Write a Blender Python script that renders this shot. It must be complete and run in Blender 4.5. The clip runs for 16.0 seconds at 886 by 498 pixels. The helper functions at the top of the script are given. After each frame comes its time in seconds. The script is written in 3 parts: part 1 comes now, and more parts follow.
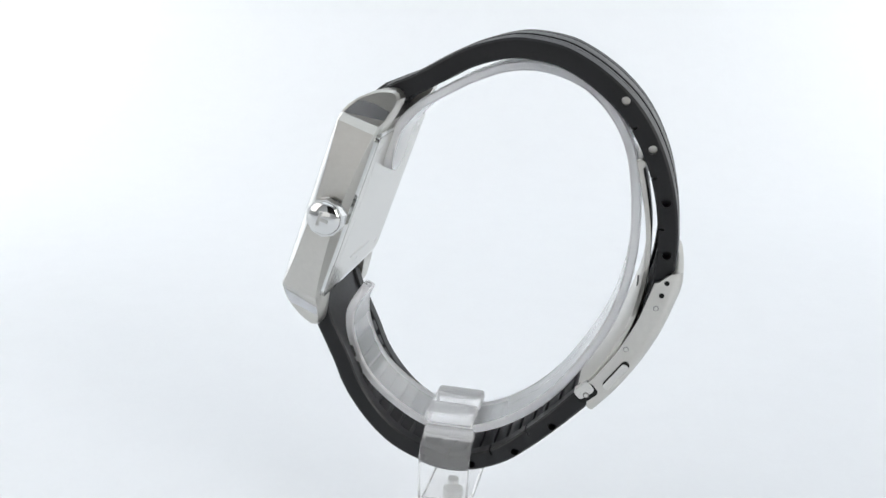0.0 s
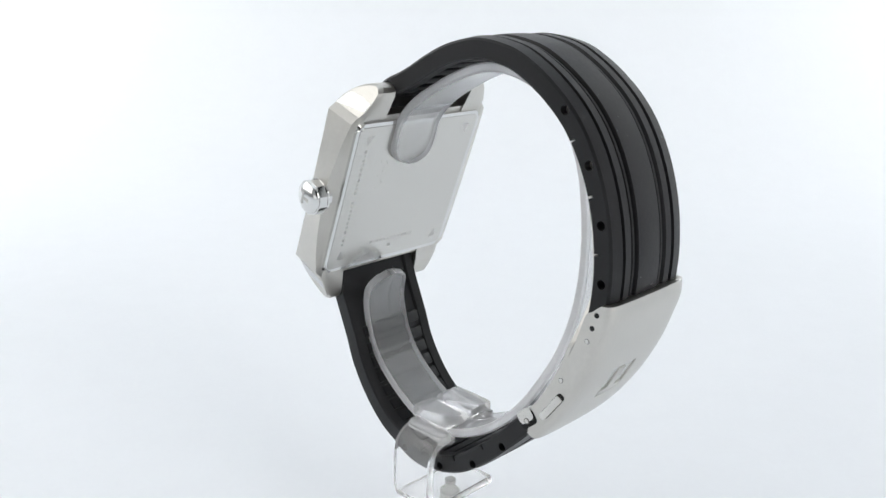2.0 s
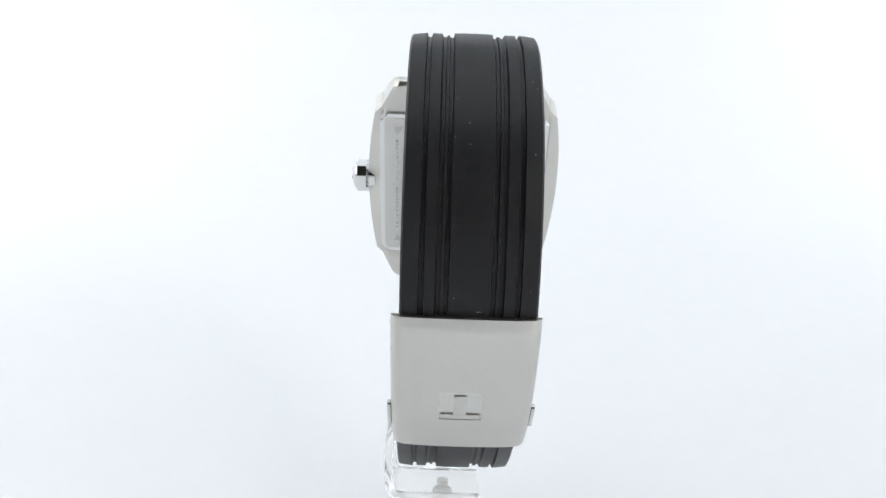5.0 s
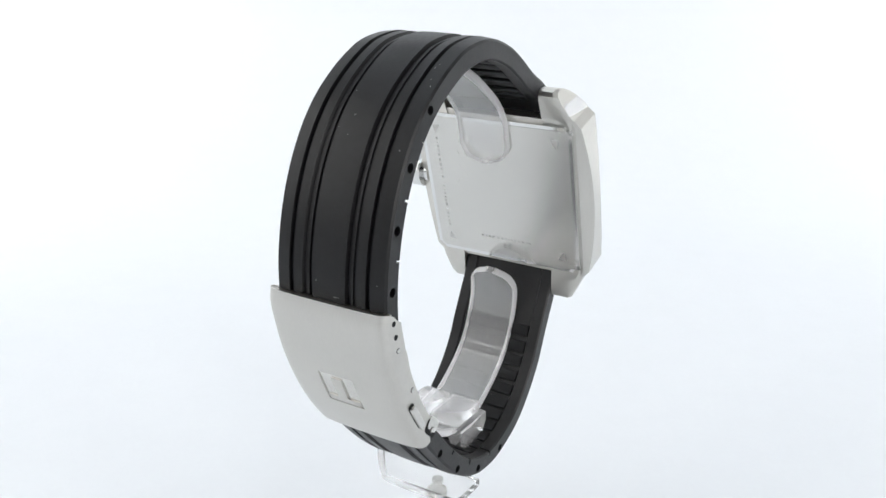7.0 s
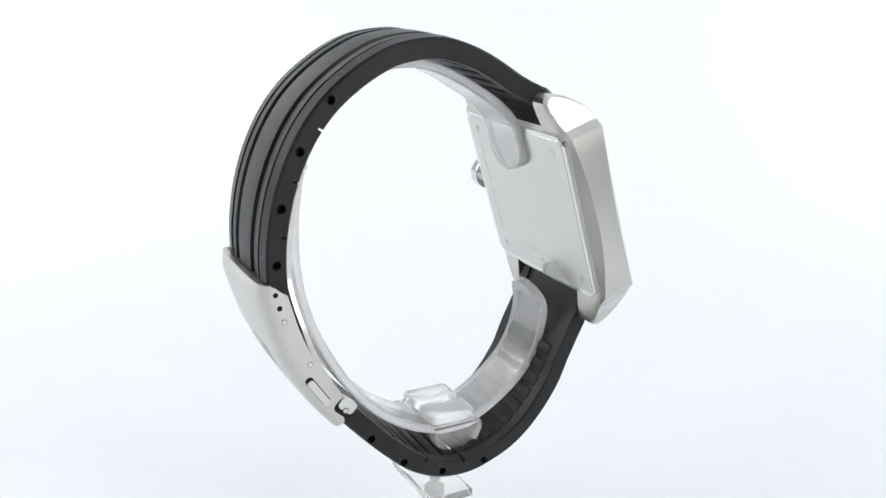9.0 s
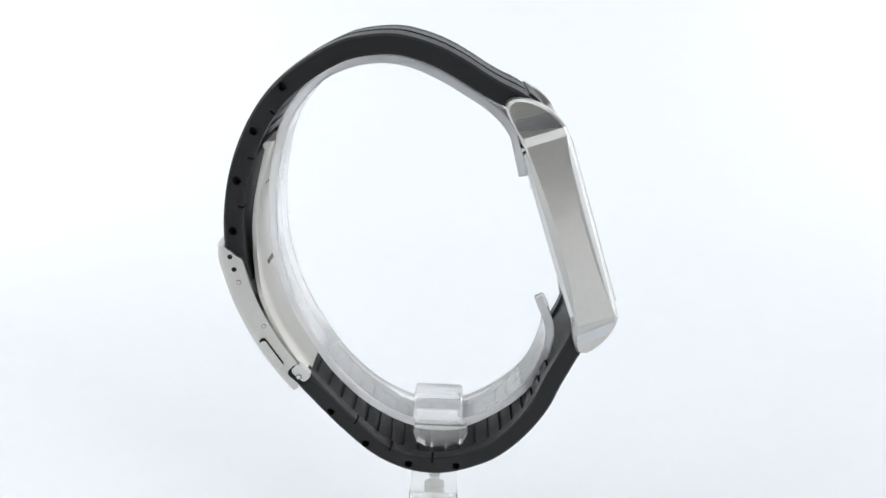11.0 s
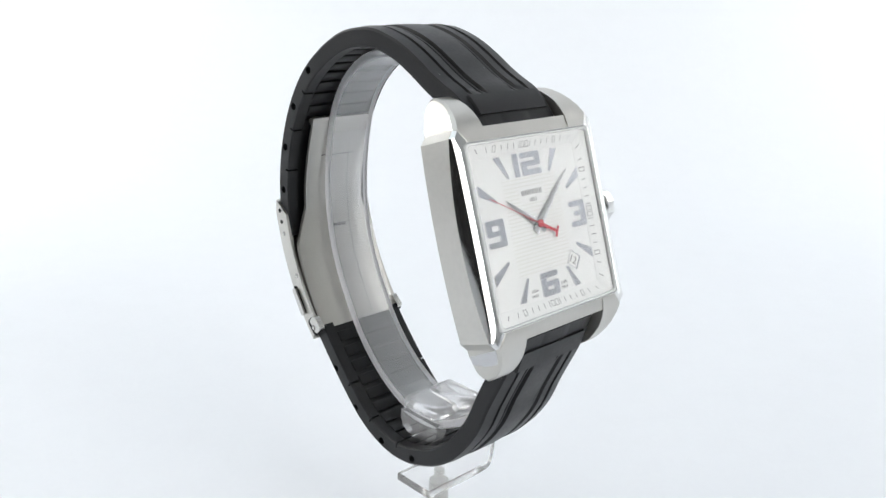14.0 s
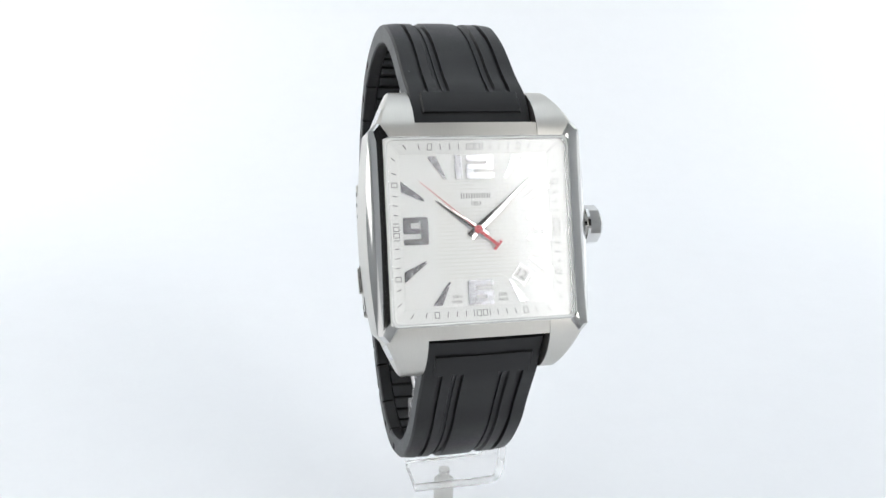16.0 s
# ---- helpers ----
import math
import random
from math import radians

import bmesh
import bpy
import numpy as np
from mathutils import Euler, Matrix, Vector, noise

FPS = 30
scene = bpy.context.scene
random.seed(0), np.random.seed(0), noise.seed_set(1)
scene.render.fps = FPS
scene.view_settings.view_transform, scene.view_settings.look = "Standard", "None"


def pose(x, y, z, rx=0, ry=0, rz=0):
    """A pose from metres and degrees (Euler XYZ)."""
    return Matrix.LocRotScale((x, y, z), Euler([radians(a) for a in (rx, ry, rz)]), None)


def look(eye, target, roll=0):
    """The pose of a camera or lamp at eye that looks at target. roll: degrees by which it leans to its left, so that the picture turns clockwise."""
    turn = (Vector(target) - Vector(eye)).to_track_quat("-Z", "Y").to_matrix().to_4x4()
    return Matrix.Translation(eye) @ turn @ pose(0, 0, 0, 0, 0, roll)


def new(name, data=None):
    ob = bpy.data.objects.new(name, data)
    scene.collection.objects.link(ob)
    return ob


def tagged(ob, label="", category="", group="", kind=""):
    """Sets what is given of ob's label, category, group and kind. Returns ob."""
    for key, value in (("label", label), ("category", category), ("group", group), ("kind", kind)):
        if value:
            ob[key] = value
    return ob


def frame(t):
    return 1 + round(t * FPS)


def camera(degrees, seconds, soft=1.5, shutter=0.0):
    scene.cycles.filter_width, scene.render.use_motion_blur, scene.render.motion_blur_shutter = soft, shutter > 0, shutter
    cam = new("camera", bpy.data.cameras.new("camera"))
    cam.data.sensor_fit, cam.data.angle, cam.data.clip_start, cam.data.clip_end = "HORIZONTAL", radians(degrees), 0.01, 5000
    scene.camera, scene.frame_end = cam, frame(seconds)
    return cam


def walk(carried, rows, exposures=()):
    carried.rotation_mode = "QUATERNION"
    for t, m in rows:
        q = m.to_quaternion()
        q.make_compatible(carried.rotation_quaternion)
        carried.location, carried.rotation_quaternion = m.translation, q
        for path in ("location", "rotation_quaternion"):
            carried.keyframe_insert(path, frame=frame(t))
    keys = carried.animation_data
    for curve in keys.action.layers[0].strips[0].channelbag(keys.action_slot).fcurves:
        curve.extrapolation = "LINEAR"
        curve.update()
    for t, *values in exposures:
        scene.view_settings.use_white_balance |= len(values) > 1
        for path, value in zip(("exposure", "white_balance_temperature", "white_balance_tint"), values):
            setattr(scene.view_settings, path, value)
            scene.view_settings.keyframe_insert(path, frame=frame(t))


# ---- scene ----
# A square steel watch with a black rubber strap turns on a clear stand before a white sweep.

# ---- camera ----
cam = camera(52.87, 16.0, soft=1.5)
CAM_POSE = pose(0, -0.18, 0.07056, 90 - 17.666, 0, 0.707) @ pose(0, 0, 0, 0, 0, 2.03)
walk(cam, [(0, CAM_POSE), (16, CAM_POSE)],
     exposures=[(0, -0.15), (3.3, -0.16), (4.2, -0.09), (7, -0.05), (8.5, -0.01), (10, -0.02), (12, -0.07), (16, -0.09)])

# ---- world and lights ----
world = bpy.data.worlds.new("studio")
scene.world = world
world.use_nodes = True
world.node_tree.nodes["Background"].inputs[0].default_value = (0.8, 0.88, 1.0, 1)
world.node_tree.nodes["Background"].inputs[1].default_value = 0.1


def softbox(name, eye, target, w, h, watts, colour=(1, 1, 1)):
    """A rectangular area lamp, for the studio softboxes and the added fills."""
    d = bpy.data.lights.new(name, "AREA")
    d.shape, d.size, d.size_y, d.energy, d.color = "RECTANGLE", w, h, watts, colour
    ob = new(name, d)
    ob.matrix_world = look(eye, target)
    return ob


softbox("softbox_right", (0.405, -0.395, 0.22), (0, 0, 0.02), 0.22, 0.36, 1.45, (1.0, 0.99, 0.97))
softbox("softbox_left", (-0.58, -0.12, 0.36), (0, 0, 0.02), 0.6, 0.55, 1.7, (1.0, 0.99, 0.97))
# Added fill low behind the camera, brightens the case flanks and bezel facets.
softbox("low_fill", (-0.32, -0.93, 0.08), (0, 0, 0.02), 0.9, 0.28, 0.52, (1.0, 0.985, 0.97))
# Added fill, gives crystal and bezel the brightness of the sweep's right side.
softbox("side_fill", (0.56, 0.2, 0.2), (0, 0, 0.02), 0.3, 0.62, 0.3, (0.95, 0.98, 1.0))
softbox("softbox_top", (0, 0.06, 0.9), (0, 0.06, 0), 0.9, 1.0, 2.65, (0.86, 0.94, 1.0))
softbox("softbox_back_left", (-0.66, 0.30, 0.34), (-0.46, 0.62, 0.14), 0.16, 0.5, 2.2, (1.0, 1.0, 0.97))
softbox("softbox_back_right", (0.66, 0.30, 0.34), (0.52, 0.62, 0.28), 0.16, 0.5, 2.2, (1.0, 1.0, 0.97))


# ---- materials ----
def material(name, colour, rough=0.5, metal=0.0, noise_scale=0.0, vary=0.0, bump=0.0, stretch=(1, 1, 1), rough_vary=0.0,
             coat=0.0, trans=0.0, ior=1.45):
    """A surface with grain: the noise drives colour, gloss and relief. Scales are per metre of object space."""
    m = bpy.data.materials.new(name)
    m.use_nodes = True
    nt = m.node_tree
    b = nt.nodes["Principled BSDF"]
    b.inputs["Base Color"].default_value = (*colour, 1)
    b.inputs["Roughness"].default_value = rough
    b.inputs["Metallic"].default_value = metal
    b.inputs["IOR"].default_value = ior
    b.inputs["Transmission Weight"].default_value = trans
    b.inputs["Coat Weight"].default_value = coat
    if noise_scale:
        tc = nt.nodes.new("ShaderNodeTexCoord")
        mp = nt.nodes.new("ShaderNodeMapping")
        mp.inputs["Scale"].default_value = stretch
        nt.links.new(tc.outputs["Object"], mp.inputs["Vector"])
        fine = nt.nodes.new("ShaderNodeTexNoise")
        fine.inputs["Scale"].default_value, fine.inputs["Detail"].default_value = noise_scale, 4
        nt.links.new(mp.outputs["Vector"], fine.inputs["Vector"])
        big = nt.nodes.new("ShaderNodeTexNoise")
        big.inputs["Scale"].default_value, big.inputs["Detail"].default_value = 90, 3
        nt.links.new(tc.outputs["Object"], big.inputs["Vector"])
        mix = nt.nodes.new("ShaderNodeMath")
        mix.operation = "ADD"
        nt.links.new(fine.outputs["Fac"], mix.inputs[0])
        nt.links.new(big.outputs["Fac"], mix.inputs[1])
        if vary:
            r = nt.nodes.new("ShaderNodeMapRange")
            r.inputs["From Min"].default_value, r.inputs["From Max"].default_value = 0.6, 1.4
            r.inputs["To Min"].default_value, r.inputs["To Max"].default_value = 1 - vary, 1 + vary
            nt.links.new(mix.outputs[0], r.inputs["Value"])
            c = nt.nodes.new("ShaderNodeVectorMath")
            c.operation = "SCALE"
            c.inputs[0].default_value = colour
            nt.links.new(r.outputs[0], c.inputs["Scale"])
            nt.links.new(c.outputs[0], b.inputs["Base Color"])
        if rough_vary:
            r = nt.nodes.new("ShaderNodeMapRange")
            r.inputs["From Min"].default_value, r.inputs["From Max"].default_value = 0.6, 1.4
            r.inputs["To Min"].default_value, r.inputs["To Max"].default_value = rough - rough_vary, rough + rough_vary
            nt.links.new(mix.outputs[0], r.inputs["Value"])
            nt.links.new(r.outputs[0], b.inputs["Roughness"])
        if bump:
            bp = nt.nodes.new("ShaderNodeBump")
            bp.inputs["Strength"].default_value, bp.inputs["Distance"].default_value = bump, 0.0001
            nt.links.new(fine.outputs["Fac"], bp.inputs["Height"])
            nt.links.new(bp.outputs[0], b.inputs["Normal"])
    return m


BRUSHED = material("brushed_steel", (0.60, 0.585, 0.55), 0.335, 1, 900, 0.05, 0.09, (1, 8, 1), 0.05)
POLISHED = material("polished_steel", (0.72, 0.72, 0.71), 0.07, 1, 300, 0.02, 0.0, (1, 1, 1), 0.02)
SATIN = material("satin_steel", (0.64, 0.63, 0.60), 0.26, 1, 700, 0.02, 0.0, (1, 6, 1), 0.02)
RUBBER = material("black_rubber", (0.0085, 0.0085, 0.0095), 0.4, 0, 1500, 0.25, 0.12, (1, 1, 1), 0.08)
RUBBER.node_tree.nodes["Principled BSDF"].inputs["Specular IOR Level"].default_value = 0.4
FACET = material("lug_facet_steel", (0.62, 0.62, 0.63), 0.24, 1, 400, 0.03, 0.0, (1, 1, 1), 0.03)
HAND = material("hand_steel", (0.74, 0.74, 0.74), 0.14, 1)
LINT = material("pale_lint", (0.36, 0.36, 0.36), 0.9)
# Near-black that stands for the shade inside small openings.
HOLE_SHADE = material("hole_shade_black", (0.004, 0.004, 0.004), 0.8)
ACRYLIC = material("clear_acrylic", (0.98, 0.98, 0.99), 0.08, 0, 0, trans=0.9, ior=1.22, coat=1.0)
ACRYLIC.node_tree.nodes["Principled BSDF"].inputs["Coat IOR"].default_value = 1.8
ACRYLIC.node_tree.nodes["Principled BSDF"].inputs["Coat Roughness"].default_value = 0.38
CLEAR = material("clear_bent_acrylic", (1.0, 1.0, 1.0), 0.05, 0, 0, trans=0.92, ior=1.33)
MILKY = material("milky_acrylic", (0.98, 0.98, 0.99), 0.09, 0, 0, trans=0.83, ior=1.34)
EDGE = material("whitened_edge_acrylic", (0.97, 0.97, 0.98), 0.28, 0, 0, trans=0.8, ior=1.3)
RIM = material("pale_crystal_rim", (0.95, 0.96, 0.95), 0.22, 0, 0, trans=0.45, ior=1.4)
CRYSTAL = material("watch_crystal", (1, 1, 1), 0.0, 0, 0, trans=1.0, ior=1.1, coat=1.0)
CRYSTAL.node_tree.nodes["Principled BSDF"].inputs["Coat IOR"].default_value = 1.39
CRYSTAL.node_tree.nodes["Principled BSDF"].inputs["Coat Roughness"].default_value = 0.14
DIAL = material("silver_white_dial", (0.655, 0.66, 0.65), 0.6, 0, 2500, 0.02, 0.05)
DIAL_STEEL = material("dial_steel", (0.74, 0.75, 0.79), 0.16, 1)
LINES = material("dial_lines", (0.605, 0.605, 0.58), 0.5)
INK = material("grey_print", (0.15, 0.15, 0.155), 0.5)
RED = material("red_lacquer", (0.46, 0.06, 0.075), 0.4)
ENGRAVED = material("engraved_steel", (0.22, 0.215, 0.205), 0.5, 1)
FAINT = material("faint_engraving", (0.52, 0.51, 0.49), 0.3, 1)
PAPER = material("white_sweep_vinyl", (0.86, 0.88, 0.91), 0.6, 0, 500, 0.01, 0.03)
DARK_PANEL = material("dark_reflection_panel", (0.03, 0.028, 0.026), 0.9, 0, 60, 0.2, 0.2)
WALL = material("studio_wall_paint", (0.72, 0.72, 0.72), 0.8, 0, 30, 0.05, 0.05)

# ---- mesh helpers (millimetres in, metres out) ----
MM = 0.001


def part(name, bm, mat, parent, label="", smooth=35, shadow=True):
    """Link a bmesh, drawn in millimetres, as one mesh object under its thing."""
    bmesh.ops.recalc_face_normals(bm, faces=bm.faces)
    bm.transform(Matrix.Scale(MM, 4))
    me = bpy.data.meshes.new(name)
    bm.to_mesh(me)
    bm.free()
    me.materials.append(mat)
    if smooth:
        me.shade_smooth()
        me.set_sharp_from_angle(angle=radians(smooth))
    ob = new(name, me)
    ob.parent = parent
    ob.visible_shadow = shadow
    if label:
        tagged(ob, label)
    return ob


def box(bm, lo, hi, m=None, bevel=0.0):
    """Add a box between two corners, its edges rounded by bevel."""
    r = bmesh.ops.create_cube(bm, size=1)
    vs = r["verts"]
    lo, hi = Vector(lo), Vector(hi)
    for v in vs:
        v.co = Vector(((v.co.x + 0.5) * (hi.x - lo.x) + lo.x, (v.co.y + 0.5) * (hi.y - lo.y) + lo.y, (v.co.z + 0.5) * (hi.z - lo.z) + lo.z))
    if bevel:
        es = list({e for v in vs for e in v.link_edges})
        out = bmesh.ops.bevel(bm, geom=es, offset=bevel, segments=2, affect="EDGES", profile=0.5)
        vs = list({v for f in out["faces"] for v in f.verts} | {v for v in vs if v.is_valid})
    if m:
        bmesh.ops.transform(bm, matrix=m, verts=vs)
    return bm


def rod(bm, m, radius, z0, z1, seg=24, radius2=None):
    """Add a cylinder along the local z of m."""
    r = bmesh.ops.create_cone(bm, cap_ends=True, segments=seg, radius1=radius, radius2=radius if radius2 is None else radius2, depth=z1 - z0)
    bmesh.ops.transform(bm, matrix=m @ Matrix.Translation((0, 0, (z0 + z1) / 2)), verts=r["verts"])
    return bm


def curve_points(pts, step=1.0):
    """A smooth line through plan points, at even steps: (x, z) places and outward normals."""
    p = [np.array(q, float) for q in pts]
    p = [2 * p[0] - p[1], *p, 2 * p[-1] - p[-2]]
    dense = []
    for i in range(1, len(p) - 2):
        for u in np.linspace(0, 1, 24, endpoint=False):
            a, b, c, d = p[i - 1], p[i], p[i + 1], p[i + 2]
            dense.append(0.5 * (2 * b + (c - a) * u + (2 * a - 5 * b + 4 * c - d) * u * u + (3 * b - a - 3 * c + d) * u ** 3))
    dense.append(p[-2])
    dense = np.array(dense)
    for _ in range(12):
        dense[1:-1] = 0.5 * dense[1:-1] + 0.25 * (dense[:-2] + dense[2:])
    length = np.concatenate([[0], np.cumsum(np.hypot(*np.diff(dense, axis=0).T))])
    n = max(4, int(length[-1] / step))
    at = np.linspace(0, length[-1], n + 1)
    xz = np.stack([np.interp(at, length, dense[:, 0]), np.interp(at, length, dense[:, 1])], 1)
    tan = np.gradient(xz, axis=0)
    tan /= np.hypot(*tan.T)[:, None]
    return xz, np.stack([-tan[:, 1], tan[:, 0]], 1), at


def sweep(pts, section, y0=0.0, step=1.0, flip=1):
    """Carry a closed cross-section, section(u, length) -> [(y, height along the outward normal)], along a line in the x-z plane."""
    bm = bmesh.new()
    xz, nor, at = curve_points(pts, step)
    rings = []
    for (x, z), (nx, nz), u in zip(xz, nor * flip, at):
        rings.append([bm.verts.new((x + nx * d, y0 + y, z + nz * d)) for y, d in section(u, at[-1])])
    for a, b in zip(rings, rings[1:]):
        for i in range(len(a)):
            j = (i + 1) % len(a)
            bm.faces.new((a[i], a[j], b[j], b[i]))
    bm.faces.new(rings[0])
    bm.faces.new(rings[-1])
    return bm


def prism(bm, poly, z0, z1, m=None):
    """Extrude a flat outline from z0 to z1."""
    lo = [bm.verts.new((x, y, z0)) for x, y in poly]
    hi = [bm.verts.new((x, y, z1)) for x, y in poly]
    n = len(poly)
    bm.faces.new(lo[::-1])
    bm.faces.new(hi)
    for i in range(n):
        bm.faces.new((lo[i], lo[(i + 1) % n], hi[(i + 1) % n], hi[i]))
    if m:
        bmesh.ops.transform(bm, matrix=m, verts=lo + hi)
    return bm


def rounded(w, h, r, seg=6):
    """The outline of a rectangle with half sides w, h and round corners."""
    out = []
    for cx, cy, a0 in ((w - r, h - r, 0), (r - w, h - r, 90), (r - w, r - h, 180), (w - r, r - h, 270)):
        for k in range(seg + 1):
            a = radians(a0 + 90 * k / seg)
            out.append((cx + r * math.cos(a), cy + r * math.sin(a)))
    return out


def lettering(bm, text, centre, height, width=None, z0=0.0, z1=0.1, turn=0.0, m=None, bold=0.0):
    """Raised characters, centred, height millimetres high, in the plane of m."""
    cu = bpy.data.curves.new("letters", "FONT")
    cu.body, cu.size, cu.extrude, cu.offset, cu.resolution_u = text, 1.0, 0.05, bold, 3
    ob = bpy.data.objects.new("letters", cu)
    scene.collection.objects.link(ob)
    me = bpy.data.meshes.new_from_object(ob.evaluated_get(bpy.context.evaluated_depsgraph_get()))
    bpy.data.objects.remove(ob)
    bpy.data.curves.remove(cu)
    co = np.array([v.co[:] for v in me.vertices])
    lo, hi = co.min(0), co.max(0)
    sy = height / (hi[1] - lo[1])
    sx = width / (hi[0] - lo[0]) if width else sy
    t = Matrix.Translation((centre[0], centre[1], z0)) @ Matrix.Rotation(radians(turn), 4, "Z")
    full = (m or Matrix()) @ t
    vs = [bm.verts.new(full @ Vector(((c[0] - (lo[0] + hi[0]) / 2) * sx, (c[1] - (lo[1] + hi[1]) / 2) * sy, (z1 - z0) * (c[2] > 0)))) for c in co]
    for p in me.polygons:
        try:
            bm.faces.new([vs[i] for i in p.vertices])
        except ValueError:
            pass
    bpy.data.meshes.remove(me)
    return bm


def thing(name, label, category):
    ob = new(name)
    ob.empty_display_size = 0.01
    return tagged(ob, label, category)


# ---- the studio ----
FLOOR = -64.0


def build_studio():
    """The white sweep under and behind the stand, and the plain room round it."""
    bm = bmesh.new()
    line = [(-900, FLOOR)] + [(330 + 260 * math.sin(a), FLOOR + 260 - 260 * math.cos(a)) for a in np.linspace(0, math.pi / 2, 24)] + [(590, 1100)]
    rows = []
    for x in np.linspace(-1150, 1150, 9):
        rows.append([bm.verts.new((x, y, z)) for y, z in line] + [bm.verts.new((x, y + 6 * (z > FLOOR + 1), z - 6)) for y, z in line[::-1]])
    for a, b in zip(rows, rows[1:]):
        for i in range(len(a)):
            j = (i + 1) % len(a)
            bm.faces.new((a[i], a[j], b[j], b[i]))
    bm.faces.new(rows[0]), bm.faces.new(rows[-1])
    tagged(part("backdrop", bm, PAPER, None, smooth=60), "seamless white vinyl sweep under and behind the stand", "backdrop", kind="structure")
    for name, lo, hi in (("wall_west", (-1250, -1000, -90), (-1160, 700, 1200)), ("wall_east", (1160, -1000, -90), (1250, 700, 1200)),
                         ("wall_south", (-1250, -1100, -90), (1250, -1003, 1200)), ("wall_north", (-1250, 702, -90), (1250, 790, 1200)),
                         ("floor", (-1250, -1100, -180), (1250, 790, -92)), ("ceiling", (-1250, -1100, 1203), (1250, 790, 1290))):
        tagged(part(name, box(bmesh.new(), lo, hi), WALL, None, smooth=0), "plain grey studio " + name.split("_")[0], name.split("_")[0], kind="structure")

    # Unseen black panel, added so the polished bezel mirrors something dark.
    bm = bmesh.new()
    cols = [(x, -985 + 12 * math.sin(x / 28.0)) for x in range(-250, 601, 10)]
    lo = [bm.verts.new((x, y, 190)) for x, y in cols] + [bm.verts.new((x, y - 3, 190)) for x, y in cols[::-1]]
    hi = [bm.verts.new((v.co.x, v.co.y, 1190)) for v in lo]
    for i in range(len(lo)):
        bm.faces.new((lo[i], lo[(i + 1) % len(lo)], hi[(i + 1) % len(lo)], hi[i]))
    tagged(part("curtain", bm, DARK_PANEL, None, smooth=60), "unseen black panel added behind the camera to darken reflections", "curtain", kind="structure")


build_studio()

# ---- the watch ----
# Axes of the case: toward 3 o'clock, toward 12 o'clock, out of the dial.
CASE_Y = 1.9
FACE = Matrix(((0, 0.329, -0.944, 5.07), (-1, 0, 0, CASE_Y), (0, 0.944, 0.329, 14.54), (0, 0, 0, 1)))
# The dial sits a little toward 9 o'clock, the case back toward 3.
INNER = FACE @ Matrix.Translation((-0.3, 0.1, 0))
BACK = FACE @ Matrix.Translation((0.3, 0, 0))
watch = thing("wrist_watch", "square steel wrist watch with black rubber strap on a clear stand", "watch")

UPPER = [(-18.2, 42.4), (-15.2, 46.2), (-11.8, 48.7), (-8.0, 50.4), (-5, 52), (-1.8, 53.9), (2.5, 56.1), (6.7, 57.6), (11.4, 58.6), (16, 58.5),
         (21.3, 57.5), (25.6, 55.6), (29.8, 53), (34, 49.6), (37.4, 45.8), (40.3, 41.2), (42.7, 35.8), (44.4, 30), (45.3, 24.5), (45.6, 19.5), (45.2, 13), (44, 8)]
LOWER = [(32.4, -12.7), (31.0, -14.4), (26.5, -19.4), (21, -25), (15, -30), (8, -33.1), (1.2, -33.7), (-5, -32.2), (-11, -29.3), (-16.5, -24.2),
         (-21, -17.7), (-23.6, -11.5), (-25.8, -6.7), (-27.9, -2), (-30.2, 5.4)]
STRAP_Y, LOW_Y, HALF, THICK = 1.9, 1.2, 11.35, 4.1


def strap_section(plain_from, plain_to):
    """Ribbed top with four grooves, plain near the lugs; the inner side is hollow between two rails."""
    def section(u, length):
        end = min(1.0, max(0.0, u - plain_from) / 0.8) * min(1.0, max(0.0, length - plain_to - u) / 0.8)
        g = -0.72 * end
        top = [(-HALF, -0.75), (-11.0, -0.3), (-8.4, 0), (-8.25, g), (-7.6, g), (-7.45, 0.06 * g), (-5.7, 0.08 * g), (-5.4, g * 0.9), (-4.85, g * 0.9), (-4.75, g * 0.5), (-4.3, g * 0.5),
               (-4.2, g), (-3.6, g), (-3.4, 0.04), (-1.8, 0.1)]
        top = top + [(-y, d) for y, d in top[::-1]]
        low = [(HALF, -THICK + 0.3), (HALF - 0.3, -THICK), (8.7, -THICK), (8.4, -THICK + 0.6)]
        return top + low + [(-y, d) for y, d in low[::-1]]
    return section


def cut(ob, cutter):
    """Cut a closed mesh out of a part for good."""
    tool = part("tool", cutter, HOLE_SHADE, None, smooth=0)
    mod = ob.modifiers.new("cut", "BOOLEAN")
    mod.operation, mod.object, mod.solver = "DIFFERENCE", tool, "EXACT"
    bpy.context.view_layer.update()
    me = bpy.data.meshes.new_from_object(ob.evaluated_get(bpy.context.evaluated_depsgraph_get()))
    ob.modifiers.clear()
    if len(me.polygons) > 100:
        me.name = ob.name
        ob.data = me
        me.shade_smooth()
        me.set_sharp_from_angle(angle=radians(35))
    bpy.data.objects.remove(tool)


def along(pts, x, z):
    """The place on a line nearest to (x, z): its point, outward normal and arc length."""
    xz, nor, at = curve_points(pts, 0.25)
    i = int(np.argmin(np.hypot(xz[:, 0] - x, xz[:, 1] - z)))
    return xz[i], nor[i], at[i]


